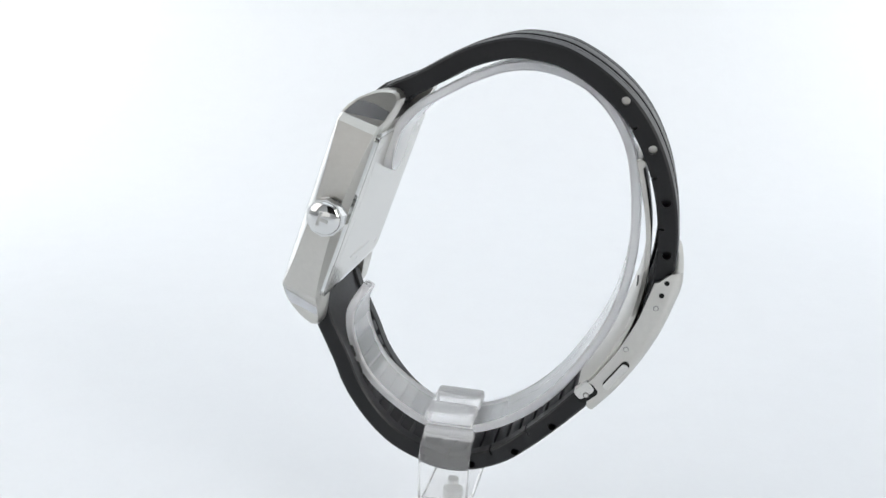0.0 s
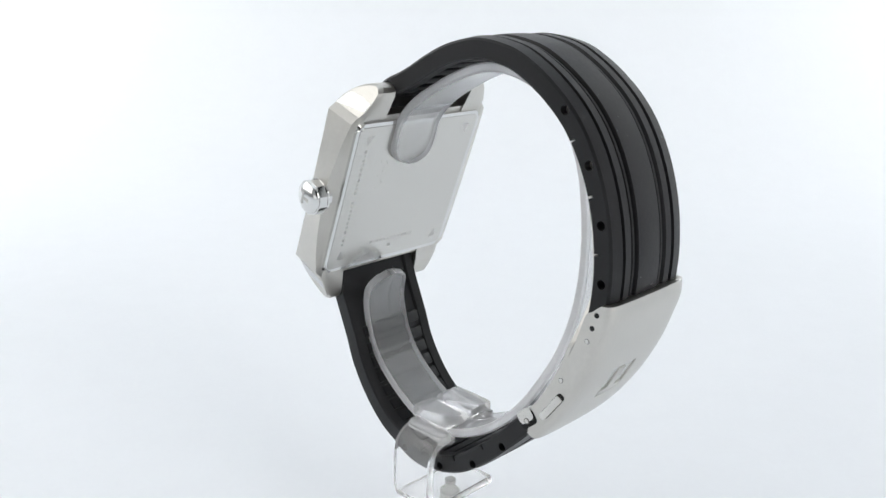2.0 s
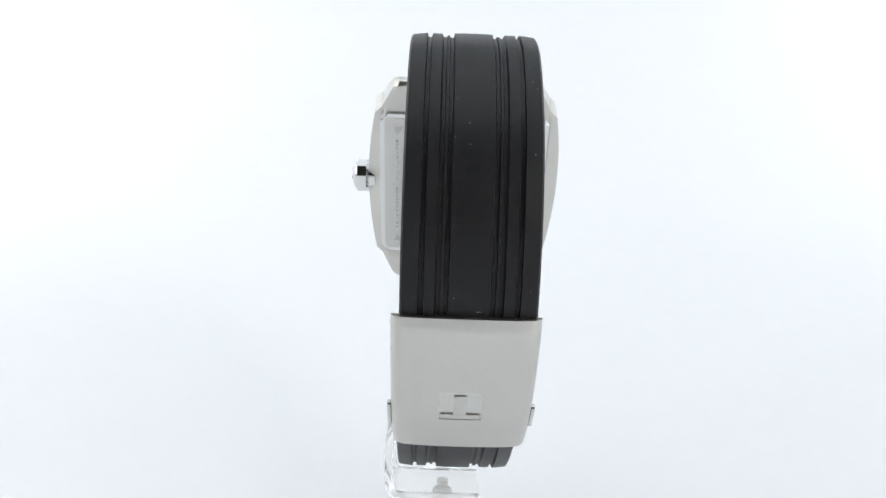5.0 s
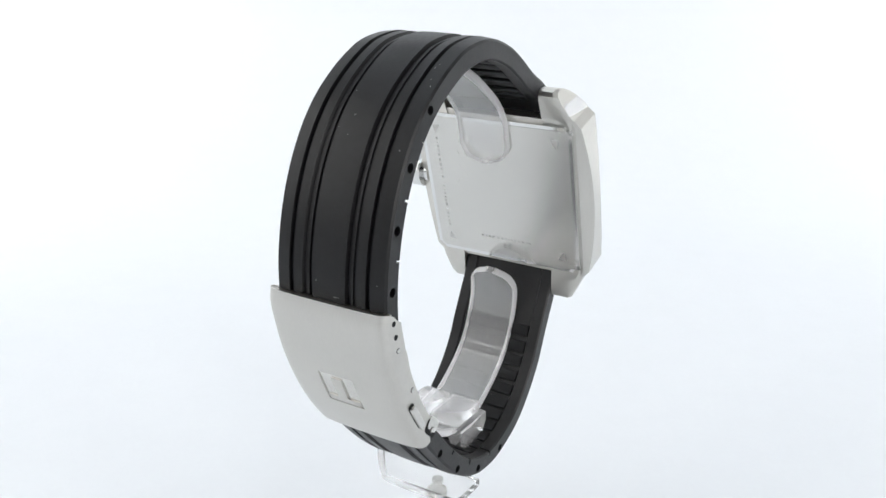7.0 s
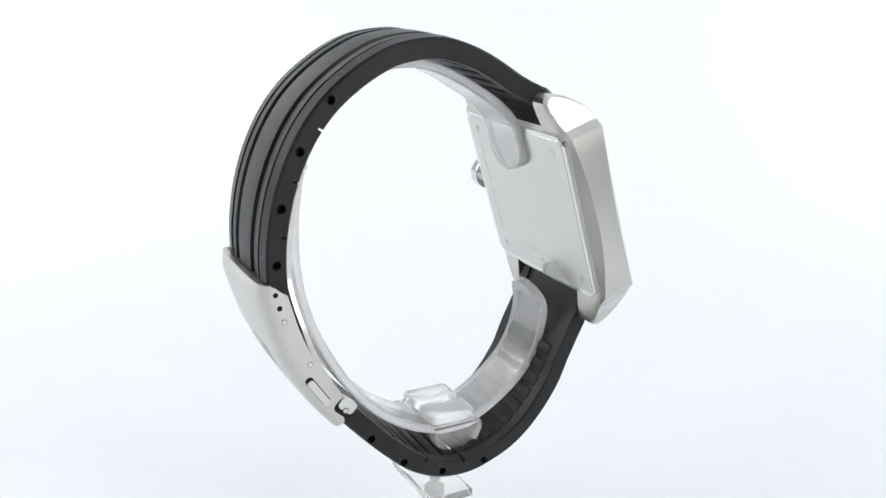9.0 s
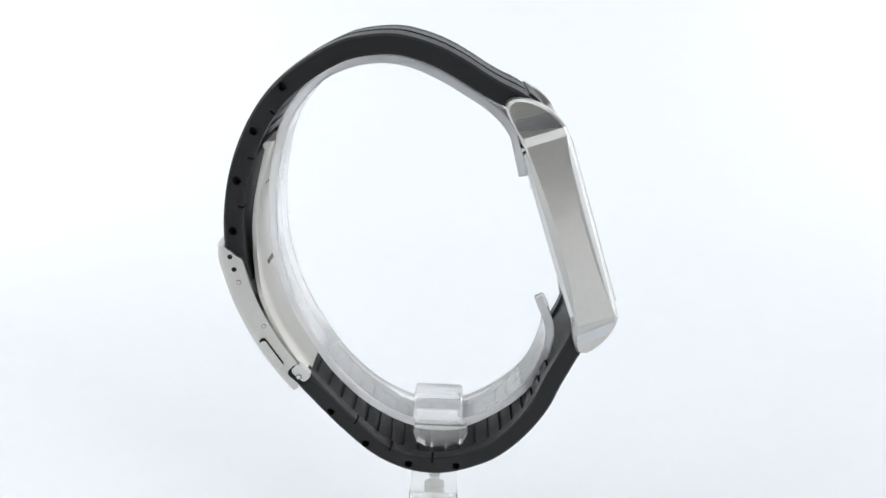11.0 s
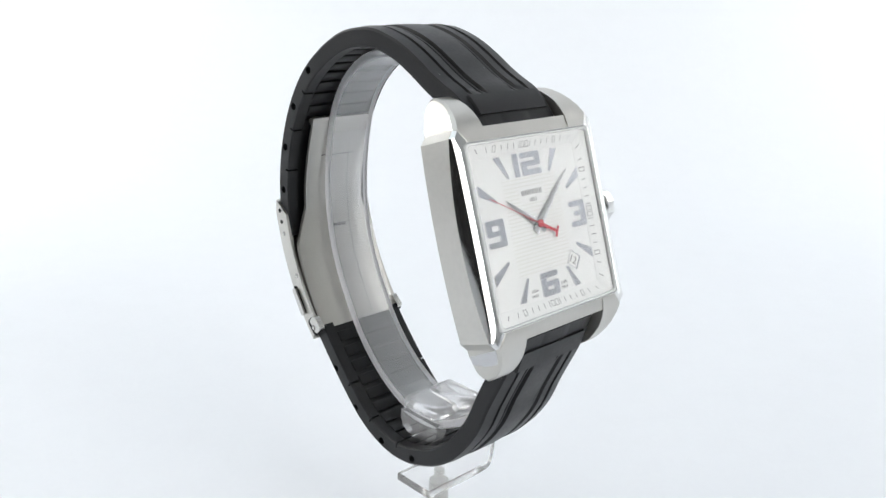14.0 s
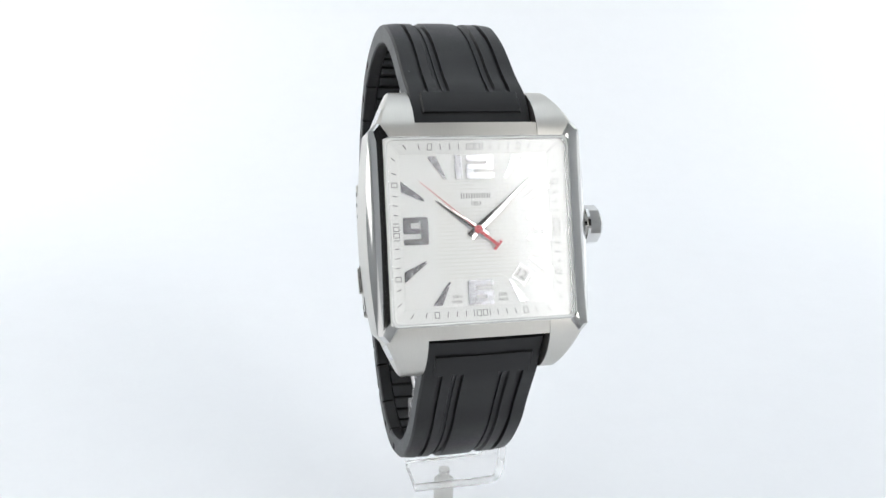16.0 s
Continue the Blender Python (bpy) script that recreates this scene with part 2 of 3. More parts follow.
def build_strap():
    top = part("upper_strap", sweep(UPPER, strap_section(8.5, 0), STRAP_Y), RUBBER, watch, "black rubber strap half with lengthwise grooves")
    low = part("lower_strap", sweep(LOWER, strap_section(0, 8.5), LOW_Y), RUBBER, watch, "black rubber strap half with lengthwise grooves")
    for ob, pts, yc, holes in ((top, UPPER, STRAP_Y, [(33.1, 48.0), (38.8, 39.4), (42.3, 29.7), (43.4, 19.5)]),
                           (low, LOWER, LOW_Y, [(24.5, -19.6), (17.1, -26.8), (7.9, -31.3), (-2.3, -31.3)])):
        bm = bmesh.new()
        for x, z in holes:
            for side in (-1, 1):
                rod(bm, pose(x, yc + side * HALF, z, 90), 0.85, -2.2, 2.2, 20)
        # Slits across the inner rails, midway between the holes.
        for (x0, z0), (x1, z1) in zip(holes, holes[1:]):
            c, n, _ = along(pts, (x0 + x1) / 2, (z0 + z1) / 2)
            a = math.degrees(math.atan2(n[0], n[1]))
            for side in (-1, 1):
                box(bm, (-0.22, -1.8, -0.85), (0.22, 1.8, 1.2), pose(c[0] - n[0] * THICK, yc + side * (HALF - 0.6), c[1] - n[1] * THICK, 0, a, 0))
        cut(ob, bm)
    # Two spring-bar ends show in the upper holes of the crown side.
    for x, z in ((33.1, 48.0), (38.8, 39.4)):
        part("spring_bar", rod(bmesh.new(), pose(x, STRAP_Y - HALF + 1.75, z, 90), 0.8, -0.3, 0.3, 20), BRUSHED, top, "steel spring-bar end")
    # Dust and lint on the rubber.
    xz, nor, at = curve_points(UPPER, 0.5)
    rng = random.Random(7)
    bm = bmesh.new()
    for k in range(20):
        u = at[-1] - 9.4 if k < 5 else rng.uniform(10, at[-1] - 10)
        y = 1.2 + 0.22 * k if k < 5 else rng.choice((rng.uniform(-3.3, 3.3), rng.uniform(8.7, 10.6), rng.uniform(-10.6, -8.7)))
        x, z = [float(np.interp(u, at, xz[:, i])) for i in (0, 1)]
        nx, nz = [float(np.interp(u, at, nor[:, i])) for i in (0, 1)]
        size = rng.uniform(0.03, 0.06)
        lift = 0.1 if abs(y) < 4 else -0.06
        box(bm, (-size, -size * 1.5, -0.03), (size, size * 1.5, 0.04), pose(x + nx * lift, STRAP_Y + y, z + nz * lift, 0, math.degrees(math.atan2(nx, nz)), rng.uniform(0, 90)))
    tagged(part("lint", bm, LINT, top, "tiny pale specks of lint"), kind="stuff")
    # Cross ribs in the hollow inner side.
    for pts, yc, u0, u1 in ((UPPER, STRAP_Y, 9, 78), (LOWER, LOW_Y, 4, 77)):
        xz, nor, at = curve_points(pts, 0.25)
        u = u0
        k = 0
        while u < min(u1, at[-1] - 6):
            x, z = [float(np.interp(u, at, xz[:, i])) for i in (0, 1)]
            nx, nz = [float(np.interp(u, at, nor[:, i])) for i in (0, 1)]
            a = math.degrees(math.atan2(nx, nz))
            bm = bmesh.new()
            w = 8.45
            box(bm, (-1.3, -w, -0.4), (1.3, w, 0.5), pose(x - nx * (THICK - 0.45), yc, z - nz * (THICK - 0.45), 0, a, 0), 0.2)
            part("rib", bm, RUBBER, top if pts is UPPER else low)
            u += 3.9
            k += 1
    # Raised plates between the lugs.
    for b0, sgn, owner in ((21.3, 1, top), (-21.3, -1, low)):
        bm = bmesh.new()
        pts, yc = (UPPER, STRAP_Y) if sgn > 0 else (LOWER, LOW_Y)
        xz, nor, at = curve_points(pts, 0.25)
        us = (3.2, 7.6) if sgn > 0 else (at[-1] - 7.6, at[-1] - 3.2)
        rows = []
        for u in np.linspace(*us, 7):
            x, z = [float(np.interp(u, at, xz[:, i])) for i in (0, 1)]
            nx, nz = [float(np.interp(u, at, nor[:, i])) for i in (0, 1)]
            rows.append([bm.verts.new((x + nx * d, yc + y, z + nz * d)) for y, d in ((-9.4, 0.05), (-9.1, 0.4), (9.1, 0.4), (9.4, 0.05), (9.4, -0.5), (-9.4, -0.5))])
        for p, q in zip(rows, rows[1:]):
            for i in range(6):
                bm.faces.new((p[i], p[(i + 1) % 6], q[(i + 1) % 6], q[i]))
        bm.faces.new(rows[0]), bm.faces.new(rows[-1])
        part("end_plate", bm, RUBBER, owner)


FLANK_END, CHAMFER_END = (19.75, 18.1), (18.4, 19.5)
STATIONS = 25


def loft(bm, rows, closed=False):
    """Skin rows of vertices one after another."""
    n = len(rows[0])
    for p, q in zip(rows, rows[1:]):
        for i in range(n if closed else n - 1):
            j = (i + 1) % n
            bm.faces.new((p[i], p[j], q[j], q[i]))


def flank_row(k):
    """Station k along a flank: its place toward 12, and the share of the bulge there."""
    b = -FLANK_END[1] + 2 * FLANK_END[1] * k / (STATIONS - 1)
    return b, 1 - (b / FLANK_END[1]) ** 2


def outline(level):
    """A closed row round the case at one level: level(bulge share, kind) -> (half width, height); kinds: flank, chamfer, end."""
    pts = []
    for sa in (1, -1):
        for k in range(STATIONS):
            b, s = flank_row(k)
            w, n = level(s, "flank")
            pts.append((sa * w, sa * b, n))
        w, n = level(0, "chamfer")
        pts.append((sa * w, sa * CHAMFER_END[1], n))
        pts.append((-sa * w, sa * CHAMFER_END[1], n))
    return pts


def build_case():
    # Body: the brushed flanks are cut back to lenses toward the dial and toward the case back.
    bm = bmesh.new()
    rows = [[bm.verts.new(p) for p in outline(f)] for f in (
        lambda s, kind: (17.6, 24.55),
        lambda s, kind: (18.55 if kind == "flank" else 17.7, 24.5),
        lambda s, kind: (19.75 + 1.7 * s, 24.75 + 1.0 * s) if kind == "flank" else (18.4, 24.75),
        lambda s, kind: (19.8 + 0.95 * s, 32.15 - 1.15 * s) if kind == "flank" else (18.4, 32.0))]
    loft(bm, rows, True)
    bm.faces.new(rows[0])
    bm.transform(FACE)
    case = part("case", bm, BRUSHED, watch, "brushed steel square case with bulging flanks", smooth=16)

    # Bezel: polished lens facets and side bars, brushed strips at 12 and 6.
    bm = bmesh.new()
    rows = [[bm.verts.new(p) for p in outline(f)] for f in (
        lambda s, kind: (19.8 + 0.95 * s, 32.17 - 1.15 * s) if kind == "flank" else (18.4, 32.02),
        lambda s, kind: (19.6 - 0.1 * s, 32.28) if kind == "flank" else (18.3, 32.1),
        lambda s, kind: (18.8, 32.68) if kind == "flank" else (17.6, 32.45))]
    wide, tall = 17.45, 16.95
    inner = []
    for inset, n in ((-0.05, 32.95), (0.03, 32.9), (0.1, 32.6), (0.14, 31.7)):
        row = []
        for a, b, _ in outline(lambda s, kind: (19.8 if kind == "flank" else 18.4, 0)):
            if abs(b) > CHAMFER_END[1] - 0.1:
                row.append((math.copysign(wide - inset - 1.2, a), math.copysign(tall - inset, b), n))
            else:
                row.append((math.copysign(wide - inset, a), b * (tall - inset - 0.55) / FLANK_END[1], n))
        inner.append([bm.verts.new(p) for p in row])
    loft(bm, rows + inner, True)
    bm.transform(FACE)
    bezel = part("bezel", bm, POLISHED, case, "polished steel bezel with bevelled flanks", smooth=19)
    bezel.data.materials.append(BRUSHED)
    count = 2 * (STATIONS + 2)
    for k, face in enumerate(bezel.data.polygons):
        if k < 3 * count and k % count in (STATIONS, 2 * STATIONS + 2):
            face.material_index = 1

    # Four lugs with a domed front, a polished half-moon outside and a cut against the bezel corner.
    LUG_SHIFT = {1: STRAP_Y - CASE_Y, -1: LOW_Y - CASE_Y}
    side = [(17.0, 33.05), (18.2, 32.92), (19.5, 32.62), (21.0, 31.95), (22.6, 30.9), (24.0, 29.5), (25.2, 27.9), (26.0, 26.3), (26.35, 24.9), (26.1, 23.9),
            (25.3, 23.25), (24.2, 23.15), (21.0, 23.7), (18.2, 24.3), (17.0, 24.6)]

    def lug_edge(b):
        return 16.0 + (b - 17.0) * 0.66 if b < 19.5 else min(16.0 + (b - 17.0) * 0.66, 17.75 - (b - 19.5) * 0.44)

    for sa in (1, -1):
        for sb in (1, -1):
            bm = bmesh.new()
            gap = [bm.verts.new((sa * 11.45 - LUG_SHIFT[sb], sb * b, n)) for b, n in side]
            front = [bm.verts.new((sa * (lug_edge(b) if n > 24.7 else 17.4 - max(0, b - 19) * 0.42), sb * b, n)) for b, n in side]
            outer = []
            for b, n in side:
                if b < 19.4:
                    outer.append(bm.verts.new((sa * (18.35 - (b - 19.5) * 0.45), sb * b, 27.6 + (n - 27.6) * 0.72)))
                else:
                    outer.append(bm.verts.new((sa * (18.35 - (b - 19.5) * 0.45), sb * (19.5 + (b - 19.5) * 0.93), 27.6 + (n - 27.6) * 0.9)))
            loft(bm, [gap, front, outer], True)
            bm.faces.new(gap)
            bm.faces.new(outer)
            bm.transform(FACE)
            lug = part("lug", bm, BRUSHED, case, "brushed steel lug with a polished facet", smooth=24)
            # Half-moon facet, let in flush with the outer side.
            bm = bmesh.new()
            rim = [(sa * (18.35 - (b - 19.5) * 0.45), sb * (19.56 + (b - 19.5) * 0.885), 27.6 + (n - 27.6) * 0.86) for b, n in side if b > 19.4]
            lo = [bm.verts.new((x - sa * 0.3, y, n)) for x, y, n in rim]
            hi = [bm.verts.new((x + sa * 0.04, y, n)) for x, y, n in rim]
            loft(bm, [lo, hi], True)
            bm.faces.new(lo)
            bm.faces.new(hi)
            bm.transform(FACE)
            part("facet", bm, FACET, lug, "polished half-moon facet", smooth=22)

    # Case back with a polished rim.
    bm = bmesh.new()
    prism(bm, rounded(18.3, 18.3, 1.7), 23.85, 24.65)
    bmesh.ops.bevel(bm, geom=[e for e in bm.edges if all(v.co.z < 24 for v in e.verts)], offset=0.6, segments=4, affect="EDGES")
    bm.transform(BACK)
    back = part("case_back", bm, POLISHED, case, "polished rim of the steel case back")
    bm = prism(bmesh.new(), rounded(17.4, 17.4, 1.2), 23.76, 23.9)
    bm.transform(BACK)
    part("back_plate", bm, SATIN, back, "satin steel back plate with faint engraving")
    bm = bmesh.new()
    random.seed(4)
    # Faint engraved lines of characters along the edges, as bars.
    b = -11.5
    while b < 11.5:
        h = random.choice((0.5, 0.7, 0.9))
        if abs(b) > 0.8:
            box(bm, (14.3, b, 23.757), (14.9, b + h, 23.79))
        b += h + 0.45
    a = -6.5
    while a < 6.5:
        w = random.choice((0.4, 0.6, 0.8))
        box(bm, (a, -12.9, 23.757), (a + w, -12.2, 23.79))
        a += w + 0.35
    for sb in (1, -1):
        for sa in (1, -1):
            prism(bm, [(sa * 13.2, sb * 15.4), (sa * 15.2, sb * 15.2), (sa * 14.6, sb * 13.0)], 23.757, 23.79)
    box(bm, (-0.5, -15.0, 23.757), (0.5, -14.1, 23.79))
    bm.transform(BACK)
    tagged(part("engraving", bm, FAINT, back), "faint engraved bars", kind="stuff")

    # Crown with a hexagonal collar, on the 3 o'clock flank.
    bm = bmesh.new()
    turn = FACE @ pose(0.6, 0.4, 27.35, 0, 90, 0)
    rod(bm, turn, 2.6, 19.4, 21.2, 24)
    rod(bm, turn, 3.65, 20.9, 21.4, 6 * 4, 3.75)
    rod(bm, turn @ Matrix.Rotation(0.2, 4, "Z"), 3.75, 21.4, 23.4, 10)
    crown = part("crown", bm, POLISHED, case, "polished steel winding crown", smooth=20)
    bm = bmesh.new()
    bmesh.ops.create_uvsphere(bm, u_segments=28, v_segments=16, radius=3.35)
    bmesh.ops.transform(bm, matrix=turn @ Matrix.Translation((0, 0, 23.3)) @ Matrix.Diagonal((1, 1, 0.42, 1)), verts=bm.verts)
    part("cap", bm, POLISHED, crown, "domed polished cap")
    bm = bmesh.new()
    box(bm, (-0.9, -1.4, 24.5), (-0.4, 1.4, 24.73), turn)
    box(bm, (-0.4, -0.35, 24.5), (1.2, 0.35, 24.73), turn)
    part("emblem", bm, FAINT, crown)



def glyph(cells, centre, w, h, stem, bar, n0, n1, corner=0.42):
    """A square-cut numeral from rows of cells, top row first; outer corners are rounded."""
    cols, mid = [0, stem, w - stem, w], h * 0.5
    lines = [h, h - bar, mid + bar * 0.45, mid - bar * 0.45, bar, 0]
    bm = bmesh.new()
    verts, uses, faces = {}, {}, []

    def vert(i, j, top):
        key = (i, j, top)
        if key not in verts:
            verts[key] = bm.verts.new((centre[0] + cols[i] - w / 2, centre[1] + lines[j] - h / 2, n1 if top else n0))
        return verts[key]
    solid = {(i, j) for j, row in enumerate(cells) for i, c in enumerate(row) if c == "#"}
    for i, j in solid:
        bm.faces.new((vert(i, j, 1), vert(i, j + 1, 1), vert(i + 1, j + 1, 1), vert(i + 1, j, 1)))
        for p, q, near in (((i, j), (i, j + 1), (i - 1, j)), ((i, j + 1), (i + 1, j + 1), (i, j + 1)), ((i + 1, j + 1), (i + 1, j), (i + 1, j)), ((i + 1, j), (i, j), (i, j - 1))):
            if near not in solid:
                bm.faces.new((vert(*p, 1), vert(*q, 1), vert(*q, 0), vert(*p, 0)))
        for p in ((i, j), (i, j + 1), (i + 1, j + 1), (i + 1, j)):
            uses[p] = uses.get(p, 0) + 1
    bm.edges.ensure_lookup_table()
    round_at = [e for e in (bm.edges.get((verts[p + (0,)], verts[p + (1,)])) for p, n in uses.items() if n == 1 and p + (0,) in verts) if e]
    bmesh.ops.bevel(bm, geom=round_at, offset=corner, segments=3, affect="EDGES", profile=0.5)
    bm.transform(INNER)
    return bm


def scale_zero(bm, x, m):
    """A small squared nought of the scale."""
    for lo, hi in (((-0.47, -0.62), (-0.33, 0.62)), ((0.33, -0.62), (0.47, 0.62)), ((-0.33, 0.5), (0.33, 0.62)), ((-0.33, -0.62), (0.33, -0.5))):
        box(bm, (*lo, 0.0), (*hi, 0.04), m @ Matrix.Translation((x, 0, 0)))


def build_dial():
    bm = prism(bmesh.new(), rounded(16.0, 16.1, 0.6), 30.4, 30.9)
    bm.transform(INNER)
    dial = part("dial", bm, DIAL, watch, "silver-white dial with applied steel numerals")
    # Sloping chapter ring.
    slope = 0.335
    bm = bmesh.new()
    rows = [[bm.verts.new((x, y, n)) for x, y in rounded(w, w - 0.15, r, 4)] for w, n, r in ((17.2, 31.98, 0.9), (16.9, 31.92, 0.9), (14.1, 30.98, 0.3), (14.05, 30.9, 0.3))]
    loft(bm, rows, True)
    bm.transform(INNER)
    part("chapter_ring", bm, DIAL, dial)
    # Fine guilloche lines in the middle square, interrupted round the maker's mark.
    bm = bmesh.new()
    for k in range(26):
        b = -8.75 + k * 0.7
        for lo, hi in (((-7.6, -3.6), (3.6, 7.6)) if 4.0 < b < 7.0 else ((-7.6, 7.6),)):
            box(bm, (lo, b, 30.88), (hi, b + 0.24, 30.945))
    bm.transform(INNER)
    part("guilloche", bm, LINES, dial, "fine raised lines")
    # Scale round the edge: ticks, 0 and 100.
    for q in range(4):
        turn = INNER @ Matrix.Rotation(radians(-90 * q), 4, "Z") @ Matrix.Translation((0, 15.15, 31.345)) @ Matrix.Rotation(math.atan(slope), 4, "X")
        bm = bmesh.new()
        for x in (3.0, 4.7, 6.4, 10.4, 13.0):
            for sx in (-1, 1):
                lean = {3.0: 0.06, 4.7: 0.1, 6.4: 0.16, 10.4: 0.32, 13.0: 0.62}[x]
                box(bm, (-0.08, -0.52, 0.0), (0.08, 0.52, 0.04), turn @ Matrix.Translation((sx * x, 0, 0)) @ Matrix.Rotation(-sx * lean, 4, "Z"))
        part("tick_marks", bm, INK, dial, "printed grey ticks")
        for x in (-8.4, 8.4):
            bm = bmesh.new()
            scale_zero(bm, x, turn)
            part("scale_number", bm, INK, dial, "printed grey scale number 0")
        bm = bmesh.new()
        for x in (-1.5, 1.5):
            box(bm, (x - 0.07, -0.62, 0.0), (x + 0.07, 0.62, 0.04), turn)
        scale_zero(bm, -0.6, turn)
        scale_zero(bm, 0.55, turn)
        part("scale_number", bm, INK, dial, "printed grey scale number 100")
    # Applied numerals and wedges.
    two, three = ("###", "..#", "###", "#..", "###"), ("###", "..#", ".##", "..#", "###")
    six, nine = ("###", "#..", "###", "#.#", "###"), ("###", "#.#", "###", "..#", "###")
    part("numeral", prism(bmesh.new(), [(-3.75, 9.3), (-2.5, 9.3), (-2.5, 13.6), (-3.75, 13.6)], 30.9, 31.2, INNER), DIAL_STEEL, dial, "applied polished steel numeral")
    for cells, c, w, h in ((two, (0.95, 11.45), 5.2, 4.3), (three, (11.75, 0.1), 4.5, 5.0), (six, (0.1, -11.45), 4.8, 4.5), (nine, (-11.55, 0.1), 4.6, 5.0)):
        part("numeral", glyph(cells, c, w, h, 1.35, 1.05, 30.9, 31.2), DIAL_STEEL, dial, "applied polished steel numeral")
    for sa in (1, -1):
        for sb in (1, -1):
            for poly in (((8.9, 13.4), (7.3, 13.5), (5.5, 9.4), (5.9, 9.3)), ((13.95, 9.1), (13.95, 7.2), (9.9, 5.3), (9.8, 5.8))):
                part("hour_marker", prism(bmesh.new(), [(sa * x, sb * y) for x, y in poly], 30.9, 31.15, INNER), DIAL_STEEL, dial, "applied steel wedge")
    # Date window, tilted, with its number.
    tilt = INNER @ Matrix.Translation((8.15, -8.5, 30.9)) @ Matrix.Rotation(radians(-36), 4, "Z")
    bm = bmesh.new()
    for lo, hi in (((-1.45, -1.45), (1.45, -1.32)), ((-1.45, 1.32), (1.45, 1.45)), ((-1.45, -1.32), (-1.35, 1.32)), ((1.2, -1.32), (1.45, 1.32))):
        box(bm, (*lo, 0.0), (*hi, 0.1), tilt)
    date = part("date_window", bm, DIAL_STEEL, dial, "tilted steel-framed date window")
    part("date_disc", box(bmesh.new(), (-1.35, -1.32, 0.004), (1.2, 1.32, 0.03), tilt), DIAL, date)
    part("date_number", lettering(bmesh.new(), "12", (-0.05, 0), 1.55, 1.7, 0.03, 0.05, 0, tilt), INK, date)
    # Maker's mark as bars, and the small print.
    bm = bmesh.new()
    for k in range(6):
        x = -2.85 + k * 0.98
        box(bm, (x, 5.7, 30.9), (x + 0.2, 6.65, 30.95), INNER)
        box(bm, (x + 0.48, 5.7, 30.9), (x + 0.64, 6.65, 30.95), INNER)
    part("maker_mark", bm, INK, dial, "row of small grey bars")
    for text, c, h in (("1853", (0, 4.75), 0.75), ("100m", (-4.3, -12.0), 0.6), ("SWISS", (-4.5, -12.95), 0.5), ("330ft", (4.2, -12.0), 0.6), ("MADE", (4.3, -12.95), 0.5)):
        part("small_print", lettering(bmesh.new(), text, c, h, None, 30.9, 30.94, 0, INNER), INK, dial, "small printed text")

    # Hour and minute hands, and the pin.
    def hand(name, angle, length, width, tail, n, label):
        bm = bmesh.new()
        m = INNER @ Matrix.Rotation(radians(-angle), 4, "Z")
        # Two facets meet in a ridge along the middle.
        side = [(-width, -tail), (-width * 0.9, 1.5), (-0.07, length)]
        base = side + [(-x, y) for x, y in side[::-1]]
        low = [bm.verts.new(m @ Vector((x, y, n))) for x, y in base]
        rim = [bm.verts.new(m @ Vector((x, y, n + 0.05))) for x, y in base]
        ridge = [bm.verts.new(m @ Vector((0, y, n + h))) for y, h in ((-tail, 0.3), (1.5, 0.28), (length, 0.07))]
        bm.faces.new(low[::-1])
        for p in range(6):
            bm.faces.new((low[p], low[(p + 1) % 6], rim[(p + 1) % 6], rim[p]))
        for p in range(2):
            bm.faces.new((rim[p], rim[p + 1], ridge[p + 1], ridge[p]))
            bm.faces.new((rim[5 - p], ridge[p], ridge[p + 1], rim[4 - p]))
        bm.faces.new((rim[0], ridge[0], rim[5]))
        bm.faces.new((rim[2], rim[3], ridge[2]))
        bmesh.ops.recalc_face_normals(bm, faces=bm.faces)
        return part(name, bm, HAND, watch, label)

    hand("hour_hand", 305.5, 9.4, 0.85, 2.0, 31.12, "polished steel hour hand")
    hand("minute_hand", 48.5, 13.8, 0.85, 2.0, 31.36, "polished steel minute hand")
    bm = rod(bmesh.new(), INNER, 0.9, 30.9, 31.62, 20)
    part("hand_pin", bm, POLISHED, dial)
    bm = bmesh.new()
    prism(bm, [(-0.1, -4.2), (-0.05, 13.8), (0.05, 13.8), (0.1, -4.2)], 0, 0.08)
    prism(bm, [(-0.3, -4.6), (-0.28, 0.0), (0.28, 0.0), (0.3, -4.6)], 0.005, 0.09)
    box(bm, (-1.1, -4.9, 0.0), (1.1, -4.4, 0.09))
    rod(bm, Matrix(), 0.75, 0, 0.12, 20)
    second = part("second_hand", bm, RED, watch, "thin red second hand with a crossbar tail")
    # Crystal over the dial.
    bm = bmesh.new()
    rows = [[bm.verts.new((x, y, n)) for x, y in rounded(w, w - 0.35, 1.3, 5)] for w, n in ((16.75, 32.02), (16.75, 33.2), (16.3, 33.26), (8, 33.32))]
    for p, q in zip(rows, rows[1:]):
        for i in range(len(p)):
            bm.faces.new((p[i], p[(i + 1) % len(p)], q[(i + 1) % len(p)], q[i]))
    bm.faces.new(rows[0]), bm.faces.new(rows[-1])
    bm.transform(FACE)
    crystal = part("crystal", bm, CRYSTAL, watch, "clear flat watch crystal", shadow=False)
    bm = bmesh.new()
    rim = ((17.26, 32.3), (17.26, 32.98), (17.16, 33.16), (17.0, 33.22), (16.86, 33.17), (16.8, 33.05), (16.8, 32.3))
    loft(bm, [[bm.verts.new((x, y, n)) for x, y in rounded(w, w - 0.45, 1.3, 5)] for w, n in rim], True)
    bm.transform(FACE)
    part("crystal_rim", bm, RIM, crystal, "pale bevelled rim of the crystal", shadow=False)
    return second


